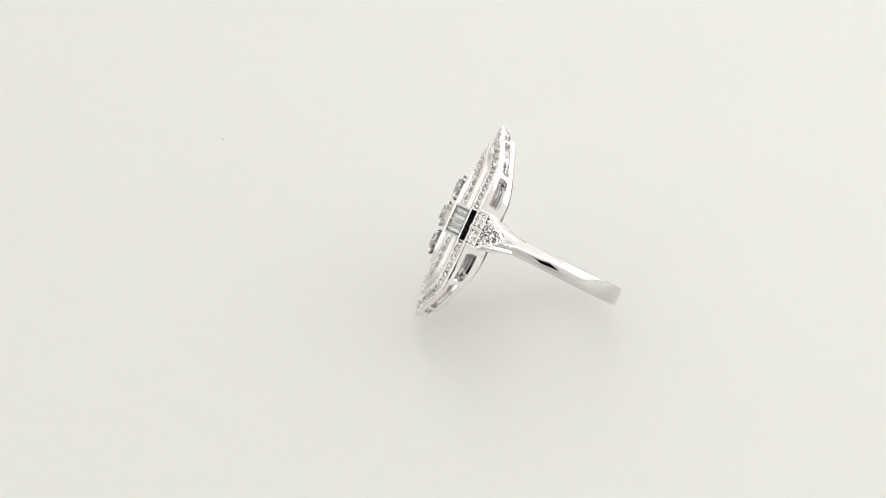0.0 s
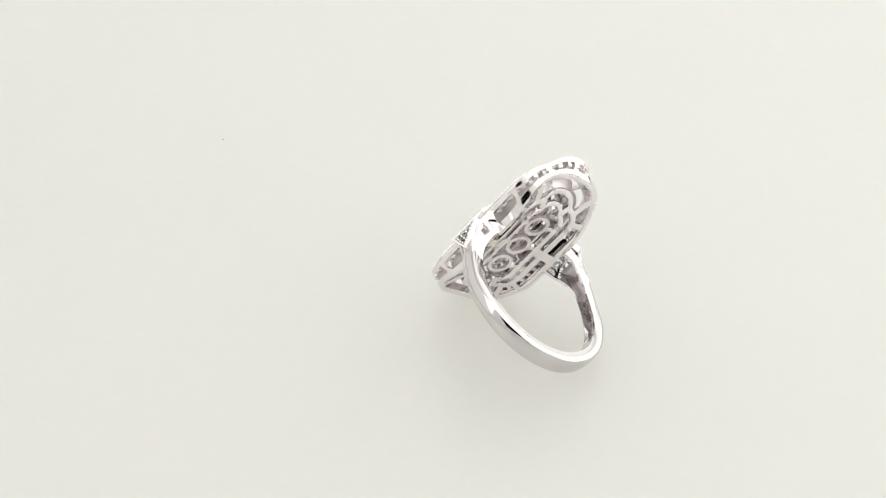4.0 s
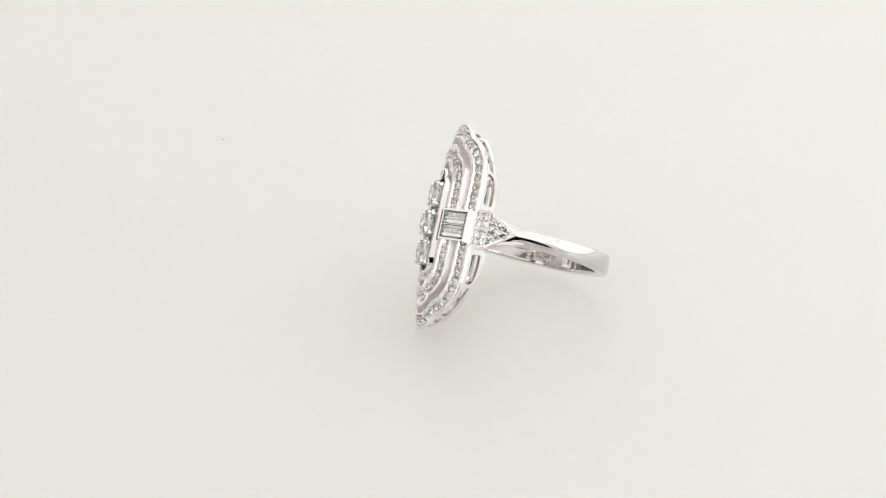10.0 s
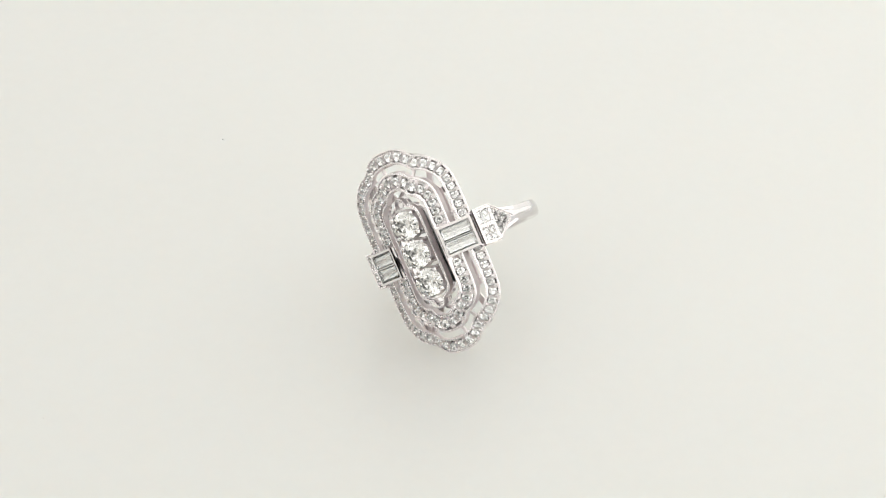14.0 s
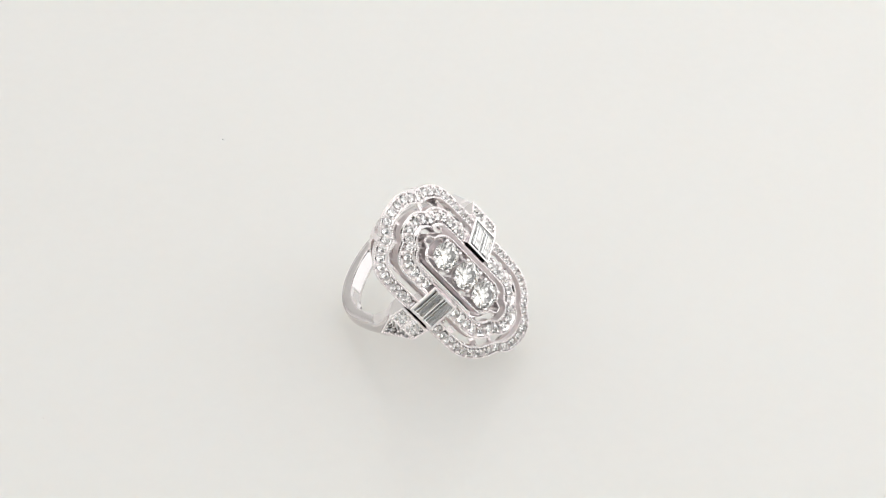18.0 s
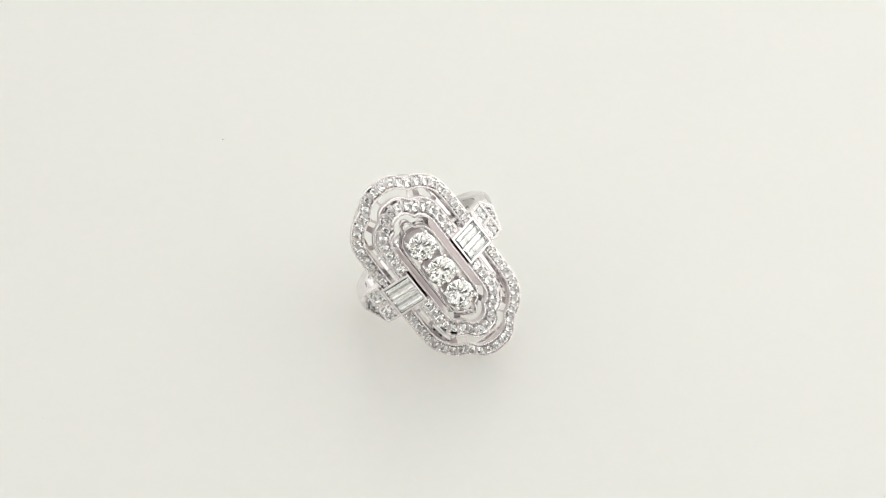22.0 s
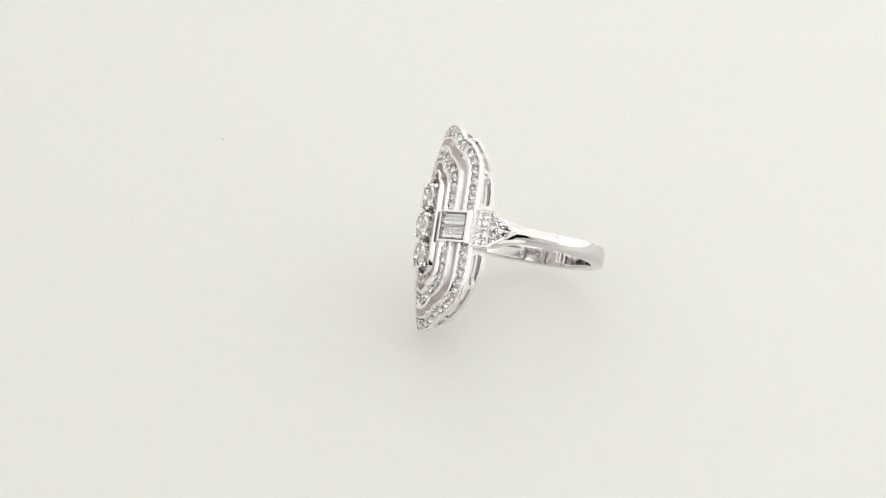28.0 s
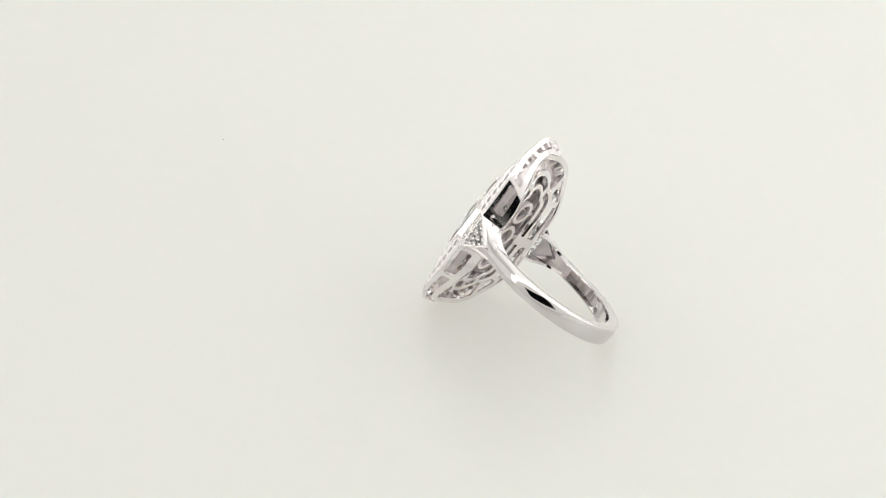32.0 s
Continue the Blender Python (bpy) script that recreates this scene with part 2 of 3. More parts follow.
def pave_band(name, outer, inner, h_out, h_in, drop_out, drop_in, step, size, label):
    """A row of small brilliants between two millegrained rails, open underneath, with bars between the stones."""
    hs = lambda s: h_out + (h_in - h_out) * s  # noqa: E731
    e = 0.15
    rail_out = [(0.0, h_out - 0.06), (0.03, h_out), (e - 0.02, hs(e)), (e, hs(e) - 0.05), (e + 0.04, hs(e) - 0.15), (0.28, hs(0.28) - 0.24), (0.34, hs(0.34) - 0.5), (0.40, hs(0.4) - 0.72), (0.08, h_out - drop_out), (0.0, h_out - drop_out)]
    rail_in = [(0.66, hs(0.66) - 0.5), (0.72, hs(0.72) - 0.24), (1 - e - 0.04, hs(1 - e) - 0.15), (1 - e, hs(1 - e) - 0.05), (1 - e + 0.02, hs(1 - e)), (0.97, h_in), (1.0, h_in - 0.06), (1.0, h_in - drop_in), (0.85, h_in - drop_in), (0.71, hs(0.71) - 0.78)]
    frame_ = part(name, *joined(band(outer, inner, rail_out), band(outer, inner, rail_in)), GOLD, ring, label)
    # the walls inside the slots are left as cast
    frame_.data.materials.append(SATIN)
    n_out, n_in = len(rail_out), len(rail_in)
    for r in range(len(outer)):
        if drop_out > 0.5:
            frame_.data.polygons[r * n_out + n_out - 1].material_index = 1
        for c in range(5, n_in):
            frame_.data.polygons[len(outer) * n_out + r * n_in + c].material_index = 1
    for e_ in (0.07, 0.93):
        line = [lifted(o.lerp(i, e_), hs(e_) + 0.03) for o, i in zip(outer, inner)]
        part("milgrain", *balls([p for p, _ in spaced(line, 0.27) if abs(p.y) > 1.95], 0.128), GOLD, frame_, "row of tiny white gold beads", kind="stuff")
    mid = [lifted(o.lerp(i, 0.5), hs(0.5) - 0.04) for o, i in zip(outer, inner)]
    wide = (outer[len(outer) // 4] - inner[len(outer) // 4]).length
    beads, bars = [], []
    for p, along in spaced(mid, step):
        if abs(p.y) < 1.75:
            continue
        side = along.cross(Vector((0, 0, 1))).normalized()
        if side.dot(Vector((p.x, p.y, 0))) < 0:
            side = -side
        lean = side * (h_in - h_out) / wide * 0.7
        stone(p + Vector((0, 0, random.uniform(-0.02, 0.02))), surface_normal(p, lean + Vector((random.uniform(-0.12, 0.12), random.uniform(-0.12, 0.12), 0))), size * random.uniform(0.96, 1.03), frame_, along=along)
        c = p + along * step / 2
        slope = Vector((0, 0, -(h_in - h_out) / wide))
        for s in (-1, 1):
            beads.append(c + (side + slope) * s * size * 0.37 + Vector((0, 0, 0.06)))
        bars.append(bar(c + (side + slope) * wide * 0.34 - Vector((0, 0, 0.61)), c - (side + slope) * wide * 0.34 - Vector((0, 0, 0.61)), 0.5, 1.0))
    part("grain", *balls(beads, 0.175), GOLD, frame_, "small grain prongs between the stones", kind="stuff")
    part("seat_grid", *joined(*bars), SATIN, frame_, "small bars between the stone seats", smooth=False, kind="stuff")
    return frame_


outer_halo = pave_band("outer_halo", C_OUT, C_OUT_IN, 0.0, 0.46, 0.12, 0.9, 1.13, 1.00, "scalloped outer frame paved with small diamonds")
inner_halo = pave_band("inner_halo", C_HALO, C_HALO_IN, 0.70, 1.02, 1.15, 1.25, 1.09, 0.99, "scalloped inner frame paved with small diamonds")


def wall_at(i, h, inset=0.0):
    """A place on the gallery wall: it draws in slightly from the frame's edge towards the back."""
    s = max(-h, 0.0) / DEEP_WALL
    s = 0.36 * s if s < 0.12 else 0.0432 + (s - 0.12) / 0.88 * 0.9568
    p = C_OUT[i].lerp(C_BASE[i], s)
    inward = (C_BASE_IN[i] - C_BASE[i]).normalized() * inset
    q = eased((C_OUT[i].x, C_OUT[i].y, dome(C_OUT[i].x) + h))
    return Vector((p.x + inward.x, p.y + inward.y, q.z))


def wall_strip(levels, thick):
    """A closed strip of the gallery wall. levels: for each place of the outline, the heights from its upper to its lower edge."""
    v, f, n = [], [], len(levels[0])
    k, rows = 2 * n, len(levels)
    for i, hs in enumerate(levels):
        v += [wall_at(i, h) for h in hs] + [wall_at(i, h, thick) for h in hs[::-1]]
    # the wall stops short of the waist, where the baguette boxes and the shoulders stand
    gap = [abs(p.y) < 2.3 for p in C_OUT]
    for r in range(rows):
        q = (r + 1) % rows
        if gap[r] and gap[q]:
            continue
        f += [(r * k + c, r * k + (c + 1) % k, q * k + (c + 1) % k, q * k + c) for c in range(k)]
        if gap[r] != gap[q]:
            f.append(tuple((r if gap[r] else q) * k + c for c in range(k)))
    return v, f


def gallery():
    """The pierced wall under the outer frame: two flush rails that meet at the posts, with round-cornered windows between."""
    m = len(C_OUT)
    run = [0.0]
    for i in range(m):
        run.append(run[-1] + (C_OUT[(i + 1) % m] - C_OUT[i]).length)
    total = run[-1]
    posts = []
    for x, y, half in ((6.88, 0.0, 3.2), (6.75, 7.15, 0.30), (3.6, 10.6, 0.34), (0.0, 12.82, 0.42)):
        for sx in (1, -1):
            for sy in (1, -1):
                posts.append((run[near(C_OUT, sx * x, sy * y)], half))
    # windows grow lower towards the lobes
    top, low, mid, soft = -0.74, -2.05, -1.4, 0.13
    upper, lower = [], []
    for i in range(m):
        gap = min(min(abs(run[i] - r), total - abs(run[i] - r)) - half for r, half in posts)
        if gap <= 0:
            a = b = mid
        else:
            rise = soft - math.sqrt(max(soft * soft - max(soft - gap, 0.0) ** 2, 0.0))
            tight = 0.06 * max(0.0, min(1.0, (abs(C_OUT[i].y) - 7.1) / 3.0))
            a, b = top - rise - tight, low + rise + tight * 0.6
        upper.append((-0.04, -0.32, -0.34, -0.36, a))
        lower.append((b, -2.25, -2.5, -DEEP_WALL))
    w = part("gallery", *wall_strip(upper, 0.42), GOLD, ring, "polished pierced wall under the outer frame")
    part("lower_rail", *wall_strip(lower, 0.46), GOLD, w)
    return w


def near(c, x, y):
    return min(range(len(c)), key=lambda j: (c[j] - Vector((x, y))).length)


wall = gallery()


def back_ribs():
    """The back of the plate: flat ribs that follow the frames, with slots between them and short bridges."""
    def back_part(name, mesh, metal_, parent, label="", smooth=True):
        return part(name, [eased(p) for p in mesh[0]], mesh[1], metal_, parent, label, smooth)

    back = back_part("back_rib", band(C_BASE, C_BASE_IN, [(0.0, -2.95), (0.95, -2.88), (1.0, -2.95), (1.0, -3.2), (0.92, -3.27), (0.1, -3.30), (0.0, -3.22)]), GOLD, ring, "flat ribs on the back of the plate")
    ribs = [(C_BASE, C_BASE_IN)]
    for (a, b, w, d), t in (((4.0, 9.5, 2.5, 1.9), 0.7), ((2.75, 7.7, 1.75, 1.4), 0.6)):
        o, i = contour(a, b, w, d, COUNT), contour(a - t, b - t, w - t * 0.4, d - 0.08, COUNT)
        ribs.append((o, i))
        back_part("rib", band(o, i, [(0, -2.85), (1, -2.8), (1, -3.24), (0.9, -3.3), (0.1, -3.3), (0, -3.24)]), GOLD, back)
    for (o0, i0), (o1, i1), spots in ((ribs[0], ribs[1], ((4.6, 0.0), (4.4, 6.0), (3.0, 8.9))), (ribs[1], ribs[2], ((2.9, 0.0), (2.0, 7.4)))):
        for x, y in spots:
            for sx in (1, -1):
                for sy in (1, -1) if y else (1,):
                    i = near(i0, sx * x, sy * y)
                    back_part("bridge", bar(lifted(i0[i].lerp(o0[i], 0.3), -3.08), lifted(o1[i].lerp(i1[i], 0.3), -3.06), 0.7 if y else 1.3, 0.42), GOLD, back, smooth=False)
    for y in (3.6, 0.0, -3.6):
        v, f = [], []
        for r, z in ((1.62, -2.3), (1.62, -2.74), (1.12, -2.74), (1.12, -2.3)):
            v += [(r * math.cos(2 * math.pi * i / 28), y + r * math.sin(2 * math.pi * i / 28), z + 0.05) for i in range(28)]
        for k in range(4):
            f += [(k * 28 + i, k * 28 + (i + 1) % 28, (k + 1) % 4 * 28 + (i + 1) % 28, (k + 1) % 4 * 28 + i) for i in range(28)]
        part("scroll_ring", v, f, SATIN, back)
        for sx in (1, -1):
            part("bridge", *bar((sx * 1.45, y, -2.52), (sx * 2.2, y + 0.3, -2.58), 0.6, 0.4), GOLD, back, smooth=False)
    part("inner_wall", *band(C_HALO, C_HALO_IN, [(0.0, -0.5), (0.14, -0.5), (0.55, -1.7), (0.41, -1.7)]), SATIN, inner_halo, "cast wall under the inner frame")
    # struts that carry the inner frame and the centre
    for x, y in ((2.8, 9.4), (0.9, 10.6)):
        for sx in (1, -1):
            for sy in (1, -1):
                if (x, sx * sy) == (0.9, 1):
                    continue
                i = near(C_OUT_IN, sx * x, sy * y)
                part("strut", *bar(lifted(C_OUT_IN[i].lerp(C_OUT[i], 0.2), -0.5), lifted(C_HALO[i].lerp(C_HALO_IN[i], 0.2), -0.35), 0.30, 0.4), SATIN, outer_halo, smooth=False)
    for x, y in ((5.06, 3.0), (-5.06, -3.0)):
        p = Vector((x, y, dome(x) - 0.15))
        part("stub", *joined(balls([p], 0.27, 6, 10), bar(p - Vector((0.5, 0, 0.25)), p + Vector((0.5, 0, -0.25)), 0.3, 0.35)), GOLD, outer_halo)
    for x, y in ((4.2, 3.0), (3.6, 6.9), (1.2, 9.3)):
        for sx in (1, -1):
            for sy in (1, -1):
                i = near(C_HALO, sx * x, sy * y)
                c = C_HALO[i].lerp(C_HALO_IN[i], 0.5)
                part("support_post", *bar(lifted(c, -0.2), eased(lifted(c, -2.9)), 0.6, 0.6, (0, 1, 0)), SATIN, inner_halo, smooth=False)


back_ribs()


def centre():
    """The raised oblong box that holds three round brilliants in prongs."""
    rail_v, rail_f = band(C_CEN, C_CEN_IN, [(0, 1.42), (0.15, 1.5), (0.85, 1.5), (1, 1.42), (1, -0.9), (0, -0.9)])
    drop = lambda p: Vector((p.x, p.y, p.z - (0.4 * max(0.0, min(1.0, (abs(p.y) - 4.2) / 1.8)) if p.z > 0.5 else 0)))  # noqa: E731
    case = part("centre_setting", [drop(p) for p in rail_v], rail_f, GOLD, ring, "raised oblong centre box with trefoil ends")
    line = [drop(lifted(o.lerp(i, 0.5), 1.52)) for o, i in zip(C_CEN, C_CEN_IN)]
    part("milgrain", *balls([p for p, _ in spaced(line, 0.27)], 0.135), GOLD, case, "row of tiny white gold beads", kind="stuff")
    # polished sloping collars along both sides of the box
    for sx in (1, -1):
        idx = [i for i in range(len(C_CEN)) if sx * C_CEN[i].x > 1.35 and abs(C_CEN[i].y) < 4.6]
        idx = sorted(idx, key=lambda i: C_CEN[i].y)
        v, f = [], []
        for i in idx:
            v += [lifted(C_HALO_IN[i].lerp(C_CEN[i], s), h) for s, h in ((0, -0.05), (0.45, 0.0), (0.9, 0.06), (1, -0.5), (0, -0.5))]
        for r in range(len(idx) - 1):
            f += [(r * 5 + c, r * 5 + (c + 1) % 5, r * 5 + 5 + (c + 1) % 5, r * 5 + 5 + c) for c in range(5)]
        f += [tuple(range(5)), tuple(range(5 * len(idx) - 5, 5 * len(idx)))]
        part("collar", v, f, GOLD, case, "polished collar beside the centre box")
    for y, lift in ((3.63, 2.64), (0.0, 2.92), (-3.63, 2.64)):
        size = 3.45
        s = stone((0, y, lift - 0.45), (0, 0, 1), size, case, "round_diamond", DEEP, (1, 0.2, 0))
        tagged(s, "round brilliant-cut diamond held by prongs")
        cup_v, cup_f = [], []
        for r, z in ((1.36, lift - 1.2), (1.16, lift - 1.2), (0.9, lift - 2.2), (1.1, lift - 2.2)):
            cup_v += [(r * math.cos(2 * math.pi * i / 32), y + r * math.sin(2 * math.pi * i / 32), z) for i in range(32)]
        for k in range(4):
            for i in range(32):
                cup_f.append((k * 32 + i, k * 32 + (i + 1) % 32, (k + 1) % 4 * 32 + (i + 1) % 32, (k + 1) % 4 * 32 + i))
        part("stone_cup", cup_v, cup_f, SATIN, case)
        seat_v = [(q * math.cos(2 * math.pi * i / 32), y + q * math.sin(2 * math.pi * i / 32), z) for q, z in ((1.86, 1.0), (1.2, 0.9), (1.2, 0.7), (1.86, 0.8)) for i in range(32)]
        part("seat_ring", seat_v, cup_f, SATIN, case, "cast metal seat under a stone")
        for ax, ay in ((1, 1), (1, -1), (-1, 1), (-1, -1)):
            p = Vector((ax * 1.30, y + ay * 1.20, lift - 0.30))
            foot = Vector((ax * 1.28, y + ay * 1.15, lift - 2.6))
            part("prong", *joined(balls([p], 0.30, 6, 10), bar(p, foot, 0.34, 0.34, (1, 0, 0))), GOLD, case)


centre()


def baguette_setting(sx):
    """A sloping square box at the plate's waist with two step-cut stones side by side."""
    inner, outer, half = Vector((3.22, 0, 1.64)), Vector((6.97, 0, -0.48)), 1.92
    if sx < 0:
        # this box sits a little flatter than the other
        inner, outer, half = Vector((-3.38, 0, 1.52)), Vector((-7.02, 0, -0.12)), 1.98
    along = (outer - inner).normalized()
    across = Vector((0, 1, 0))
    up = along.cross(across) if sx < 0 else across.cross(along)
    up = up if up.z > 0 else -up
    length = (outer - inner).length
    mid = (inner + outer) / 2
    v, f = [], []
    w = 0.27
    for a, b, z in ((length / 2, half, -2.0), (length / 2, half, -0.04), (length / 2 - 0.04, half - 0.04, 0), (length / 2 - w, half - w, 0), (length / 2 - w - 0.05, half - w - 0.05, -0.22), (length / 2 - w - 0.1, half - w - 0.08, -0.52)):
        v += [mid + along * s * a + across * t * b + (up if z > -2 else Vector((0.12 * sx * s, 0, 1))) * z for s, t in ((-1, -1), (1, -1), (1, 1), (-1, 1))]
    for r in range(5):
        f += [(4 * r + i, 4 * r + (i + 1) % 4, 4 * r + 4 + (i + 1) % 4, 4 * r + 4 + i) for i in range(4)]
    f += [(20, 21, 22, 23)]
    box = part("baguette_setting", v, f, GOLD, ring, "square bezel box with two baguette diamonds", smooth=False)
    inside = half - w - 0.05
    for s in (-1, 1):
        b = stone(mid + across * s * inside / 2 - up * 0.08, up, 1.0, box, "baguette", STEP, along)
        tagged(b, "step-cut baguette diamond")
    part("divider", *bar(mid - along * (length / 2 - w) - up * 0.2, mid + along * (length / 2 - w) - up * 0.2, 0.09, 0.3, up), GOLD, box, smooth=False)


STEP = mesh_of("baguette", *step_cut(3.66, 1.58), BAGUETTE)
for sx in (1, -1):
    baguette_setting(sx)


def shank():
    """The hoop: shoulders, knife-edged upper arms and a flatter back, with a hollow inside the shoulders."""
    # outer line of one arm: u, n, half width, thickness, ridge, hollow
    arm = [(8.75, -3.2, 2.12, 0.55, 0.1, 0.2), (9.07, -4.1, 1.66, 0.8, 0.22, 0.4), (9.40, -5.0, 1.34, 1.2, 0.32, 0.7), (9.74, -5.95, 1.14, 1.65, 0.38, 0.95), (10.04, -7.2, 1.02, 1.8, 0.40, 1.05)]
    for k in range(1, 13):
        a = math.pi / 2 * k / 12
        fade = k / 12
        arm.append((10.22 * math.cos(a - 0.16 * (1 - fade)), -10.33 - 10.70 * math.sin(a - 0.16 * (1 - fade)), 1.15 - 0.19 * (1 - fade) ** 2, 1.75 - 0.15 * fade, 0.42 - 0.34 * fade ** 0.7, max(0.0, 1.0 - 2.0 * fade)))
    line = [(1, *p) for p in arm[:-1]] + [(-1, *p) for p in arm[::-1]]
    # fine steps along the line
    rows = []
    for i in range(len(line) - 1):
        for j in range(4):
            t = j / 4
            p0, p1, p2, p3 = (line[min(max(i + d, 0), len(line) - 1)] for d in (-1, 0, 1, 2))
            g = [(c[0] * c[1], *c[2:]) for c in (p0, p1, p2, p3)]
            rows.append([0.5 * (2 * b + (c - a) * t + (2 * a - 5 * b + 4 * c - d) * t * t + (3 * b - a - 3 * c + d) * t ** 3) for a, b, c, d in zip(*g)])
    rows.append([line[-1][0] * line[-1][1], *line[-1][2:]])
    v, f = [], []
    for i, (u, n, half, thick, ridge, hollow) in enumerate(rows):
        before, after = rows[max(i - 1, 0)], rows[min(i + 1, len(rows) - 1)]
        along = Vector((after[0] - before[0], after[1] - before[1])).normalized()
        inward = Vector((along.y, -along.x))
        if inward.dot(Vector((0 - u, -10.3 - n))) < 0:
            inward = -inward
        low = max(0.0, min(1.0, (-5.9 - n) / 5.0))
        shift = 0.573 * low
        slide = 0.027 * min(n + 5.85, 0.0)
        hollow = min(max(hollow, 0.0), thick * 0.62)
        knife = max(0.0, min(1.0, (9.3 + n) / 2.6))
        keel = lambda x: (math.hypot(x, 0.32) - 0.32) / (math.hypot(1.0, 0.32) - 0.32)  # noqa: E731
        crown = [(x, ridge * (knife * keel(x) + (1 - knife) * x * x)) for x in (0.0, 0.1, 0.2, 0.32, 0.46, 0.64, 0.84)]
        sec = crown + [(0.96, ridge + 0.03), (1.0, ridge + 0.12), (1.0, thick * 0.62), (0.93, thick * 0.95), (0.74, thick), (0.5, thick - hollow)]
        sec += [(0.0, thick - hollow)] + [(-x, y) for x, y in sec[:0:-1]]
        k = len(sec)
        for x, y in sec:
            v.append((u + inward.x * y + shift, x * half + slide, n + inward.y * y))
    m = len(rows)
    for r in range(m - 1):
        f += [(r * k + c, r * k + (c + 1) % k, (r + 1) * k + (c + 1) % k, (r + 1) * k + c) for c in range(k)]
    f += [tuple(range(k)), tuple(range((m - 1) * k, m * k))]
    # the hoop takes the darkened copy of the gold to hold its highlights down
    hoop_ = part("shank", v, f, DIMMED_GOLD, ring, "polished shank, knife-edged towards the shoulders")
    # the inside of the shoulders is left as cast
    hoop_.data.materials.append(SATIN)
    for r in range(m - 1):
        for c in range(10, k - 10) if rows[r][1] > -9.0 else ():
            hoop_.data.polygons[r * k + c].material_index = 1
    return hoop_


hoop = shank()


def shoulder_web(sx):
    """Side walls that carry the shoulder down into the hoop, with a trough between them."""
    # outer and inner edge in u and n, half width
    line = ((7.15, -1.55, 5.30, -3.75, 1.98), (7.9, -2.3, 5.85, -4.15, 1.97), (8.5, -2.95, 6.6, -4.75, 1.92), (8.95, -4.0, 7.3, -5.5, 1.54), (9.28, -5.0, 7.85, -6.35, 1.27), (9.6, -6.0, 8.2, -7.2, 1.09), (9.8, -7.0, 8.45, -8.2, 0.9))
    for side in (1, -1):
        v = []
        for uo, no, ui, ni, w in line:
            for u, n, x in ((uo, no, w), ((uo + ui) / 2, (no + ni) / 2, w + 0.06), (ui, ni, w), (ui, ni, w - 0.34), (uo, no, w - 0.34)):
                shift = 0.573 * max(0.0, min(1.0, (-5.9 - n) / 5.0))
                v.append((sx * u + shift, side * x, n))
        f = [(5 * r + c, 5 * r + (c + 1) % 5, 5 * r + 5 + (c + 1) % 5, 5 * r + 5 + c) for r in range(len(line) - 1) for c in range(5)]
        part("shoulder_wall", v, f + [tuple(range(5)), tuple(range(len(v) - 5, len(v)))], GOLD, hoop, "polished side wall under the shoulder")


for sx in (1, -1):
    shoulder_web(sx)


def hallmark():
    """Worn stamps inside the hoop, too small to read."""
    for a, wide in ((-50.4, 0.5), (-46.9, 0.42), (-43.4, 0.5), (-40.0, 0.36)):
        c, s = math.cos(radians(a)), math.sin(radians(a))
        radius = 8.71 - 0.0085 * (a + 45.6)
        p = Vector((0.6 + radius * c, 0.04, -10.33 + radius * s))
        tangent = Vector((-s, 0, c)) * wide / 2
        for x in (-0.22, 0.22):
            part("hallmark", *bar(p - tangent + Vector((0, x, 0)), p + tangent + Vector((0, x, 0)), 0.16, 0.07, (c, 0, s)), MARK, hoop, "worn stamp, too small to read", smooth=False)


hallmark()


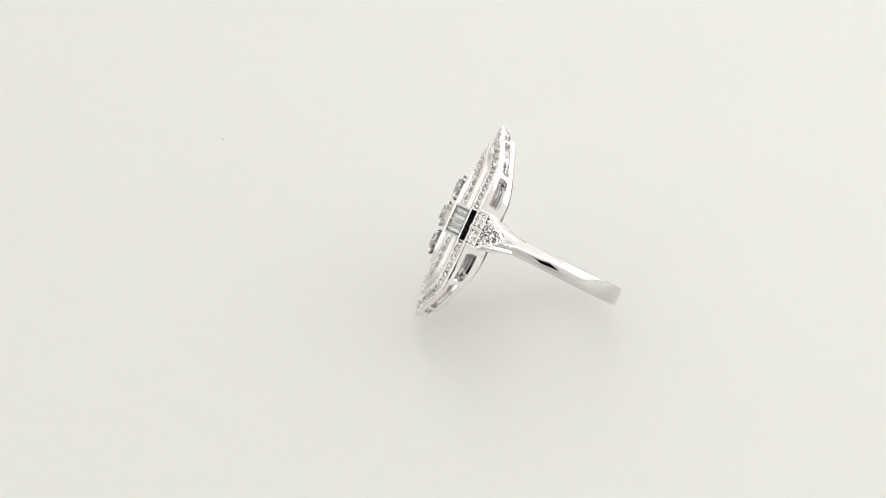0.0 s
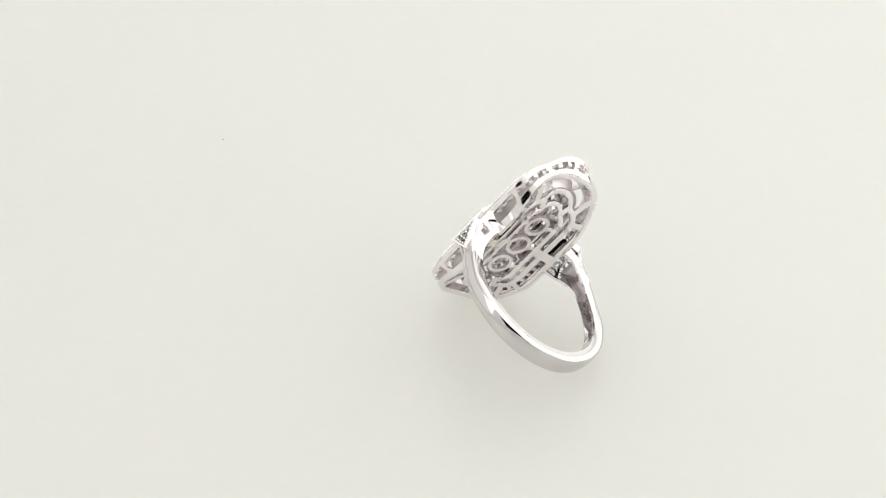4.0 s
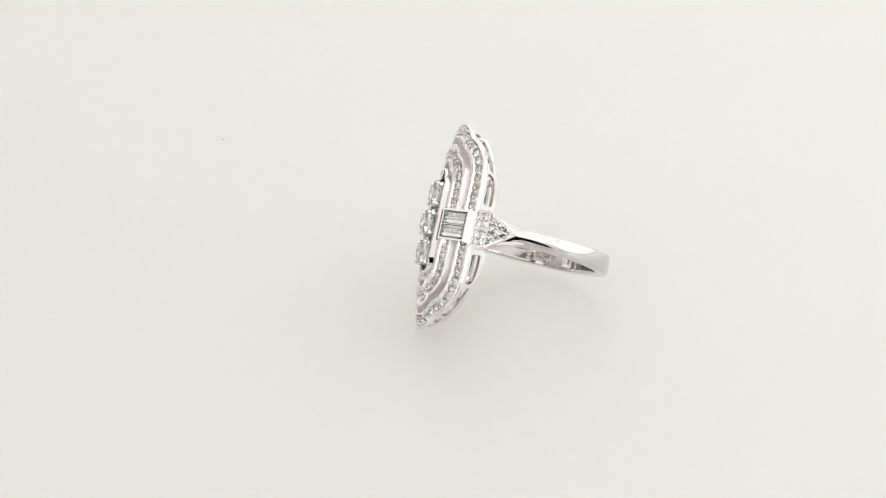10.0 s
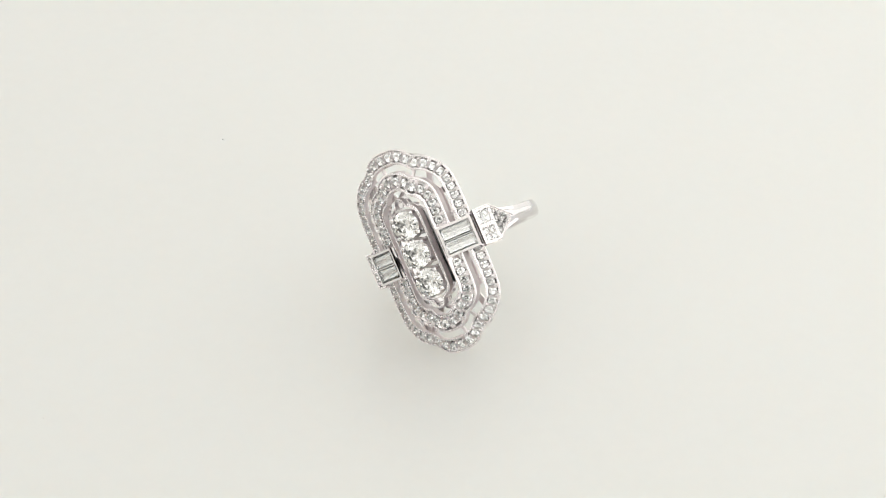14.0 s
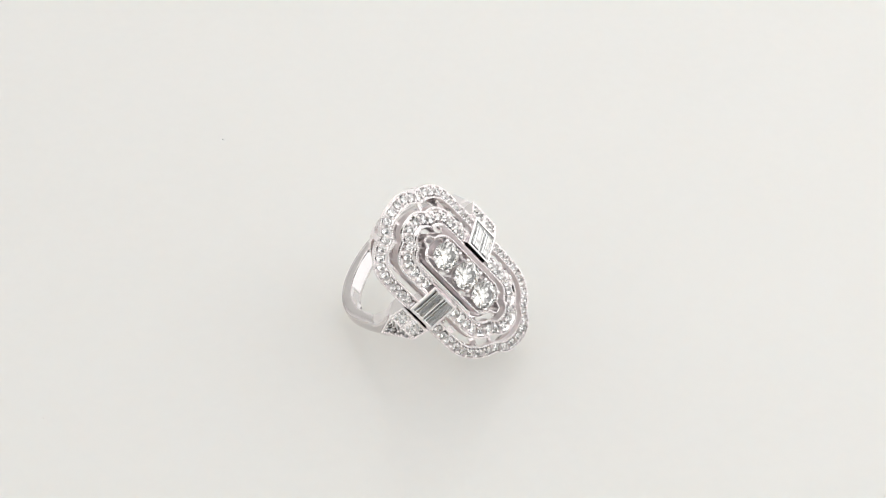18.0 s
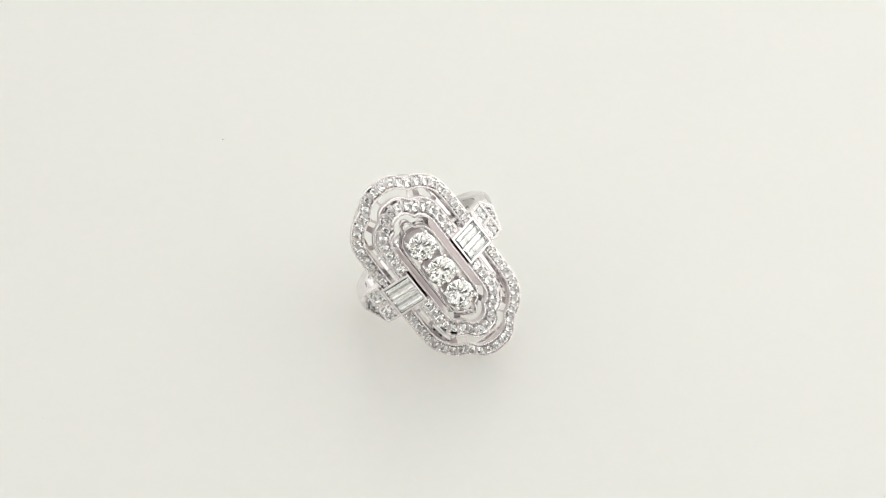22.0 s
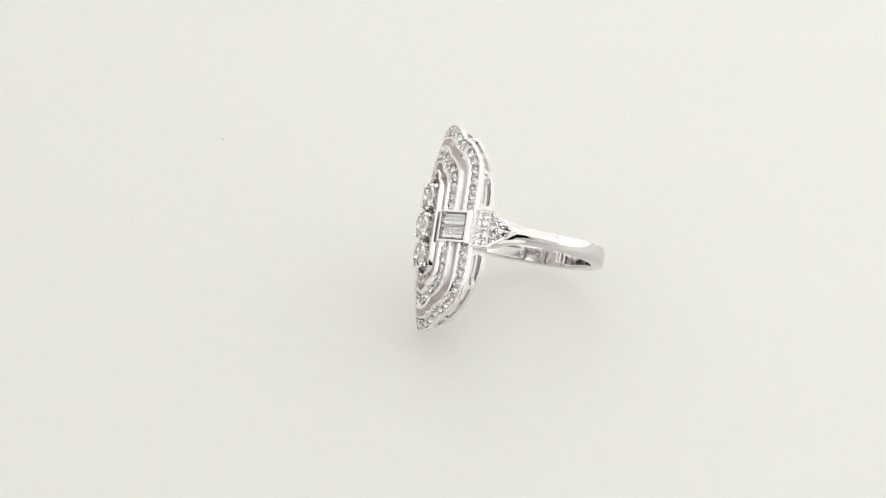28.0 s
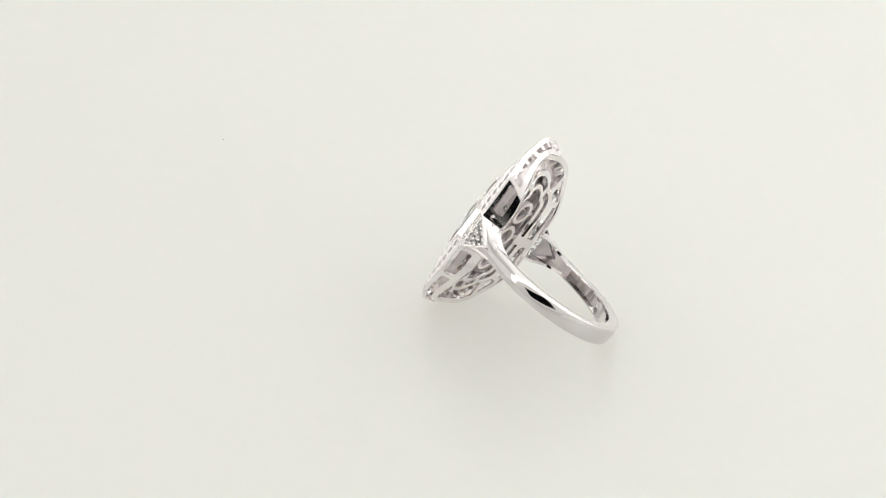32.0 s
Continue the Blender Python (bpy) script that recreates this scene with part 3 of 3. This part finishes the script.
def shoulder(sx):
    """Pavé shoulder: two square cells and an arrow-shaped field, all edged with tiny beads."""
    def at(s, x, lift=0.0):
        # s: 0 at the plate, 1 at the arrow's broad base, 2 at its tip
        if s <= 1:
            u, n, du, dn = 7.06 + 1.63 * s, -1.27 - 1.46 * s, 1.63, -1.46
        else:
            u, n, du, dn = 8.69 + 1.20 * (s - 1), -2.73 - 3.32 * (s - 1), 1.20, -3.32
        if sx < 0:
            u, n = u - 0.16, n + 0.16
        k = math.hypot(du, dn)
        return Vector((sx * (u - dn / k * lift), x, n + du / k * lift))

    def normal(s):
        d = at(s, 0, 1) - at(s, 0, 0)
        return d

    half = 2.3
    outline = [(0.05, -half), (1, -half), (1.97, -0.05), (1.97, 0.05), (1, half), (0.05, half)]
    v = [at(s, x, 0.12) for s, x in outline] + [at(s, x * 0.97, -1.15) for s, x in outline]
    # plate with a sunk floor inside its rim
    inner = [(0.18, -half + 0.32), (0.97, -half + 0.32), (1.80, -0.05), (1.80, 0.05), (0.97, half - 0.32), (0.18, half - 0.32)]
    v += [at(s, x, 0.12) for s, x in inner] + [at(s, x, -0.85) for s, x in inner]
    f = []
    for i in range(6):
        j = (i + 1) % 6
        f += [(i, j, 6 + j, 6 + i), (i, j, 12 + j, 12 + i), (12 + i, 12 + j, 18 + j, 18 + i)]
    f += [(6 + i, 6 + (i + 1) % 6, 18 + (i + 1) % 6, 18 + i) for i in range(6)]
    plate = part("shoulder", v, f, GOLD, ring, "pavé shoulder with two square cells and an arrow", smooth=False)

    def beads(path, step=0.3, r=0.13):
        out = []
        for (s0, x0), (s1, x1) in zip(path, path[1:]):
            p, q = at(s0, x0, 0.16), at(s1, x1, 0.16)
            n = max(2, round((q - p).length / step))
            out += [p.lerp(q, i / n) for i in range(n)]
        return out
    part("milgrain", *balls(beads([(0.1, -half + 0.12), (1, -half + 0.12), (1.92, 0), (1, half - 0.12), (0.1, half - 0.12)]) + beads([(0.1, -0.12), (0.9, -0.12)]) + beads([(0.1, 0.12), (0.9, 0.12)]) + beads([(0.98, -half + 0.2), (0.98, half - 0.2)]), 0.13), GOLD, plate, "rows of tiny white gold beads", kind="stuff")
    part("divider", *bar(at(0.1, 0, 0.0), at(0.95, 0, 0.0), 0.42, 0.3, normal(0.5)), GOLD, plate, smooth=False)
    part("divider", *bar(at(0.97, -half + 0.2, 0.0), at(0.97, half - 0.2, 0.0), 0.3, 0.3, normal(0.5)), GOLD, plate, smooth=False)
    cells = tuple((s, x, 0.8) for s in (0.33, 0.72) for x in (-1.5, -0.7, 0.7, 1.5))
    for s, x, size in cells + ((1.13, 1.3, 0.8), (1.13, -1.3, 0.8), (1.14, 0.44, 0.84), (1.14, -0.44, 0.84), (1.36, 0.8, 0.7), (1.36, -0.8, 0.7), (1.38, 0.0, 0.84), (1.56, 0.42, 0.66), (1.56, -0.42, 0.66), (1.72, 0.0, 0.6)):
        spread = 2.2 if s > 1 else 1.0
        lean = Vector((random.uniform(-0.16, 0.16), random.uniform(-0.16, 0.16), random.uniform(-0.1, 0.1))) * spread
        stone(at(s, x, 0.02), normal(s) + lean, size, plate)
    corners = [(s, x + side) for s in (0.14, 0.52, 0.9) for x in (1.1, -1.1) for side in (0.74, 0.0, -0.74)] + [(1.02, 0.9), (1.02, -0.9), (1.02, 0.0), (1.26, 0.42), (1.26, -0.42), (1.26, 1.1), (1.26, -1.1), (1.48, 0.0), (1.46, 0.75), (1.46, -0.75), (1.64, 0.3), (1.64, -0.3)]
    part("grain", *balls([at(s, x, 0.1) for s, x in corners], 0.16), GOLD, plate, "small grain prongs between the stones", kind="stuff")


for sx in (1, -1):
    shoulder(sx)


def dust():
    """Two faint dust specks on the sheet."""
    for x, y, r in ((-0.0356, 0.0486, 0.00020), (-0.0499, -0.0189, 0.00013)):
        v, f = ball(r, 4, 7)
        ob = new("dust_speck", mesh_of("dust_speck", [(a, b, c * 0.5) for a, b, c in v], f, SPECK, True))
        ob.location = (x, y, r * 0.3)
        tagged(ob, "tiny pale grey dust speck on the white sheet", "dust speck", "dust specks")


dust()


# ---- what moves ----
def turn(t):
    """Degrees by which the ring has turned: to and fro at a steady pace, with soft reversals."""
    rate, first, second, start = 14.880, 4.233, 19.199, -64.12
    half = second - first
    soft = lambda d: math.sqrt(d * d + 0.0625)  # noqa: E731
    return start + rate * (soft(t - first) - soft(t - second) + soft(t - second - half) - half)


def motions():
    times = sorted({round(0.5 * i, 2) for i in range(65)} | {4.1, 4.2, 4.3, 4.4, 4.6, 18.8, 19.1, 19.2, 19.3, 19.4})
    walk(ring, [(t, pose(0, 0, 0, 0, 0, turn(t))) for t in times])


motions()
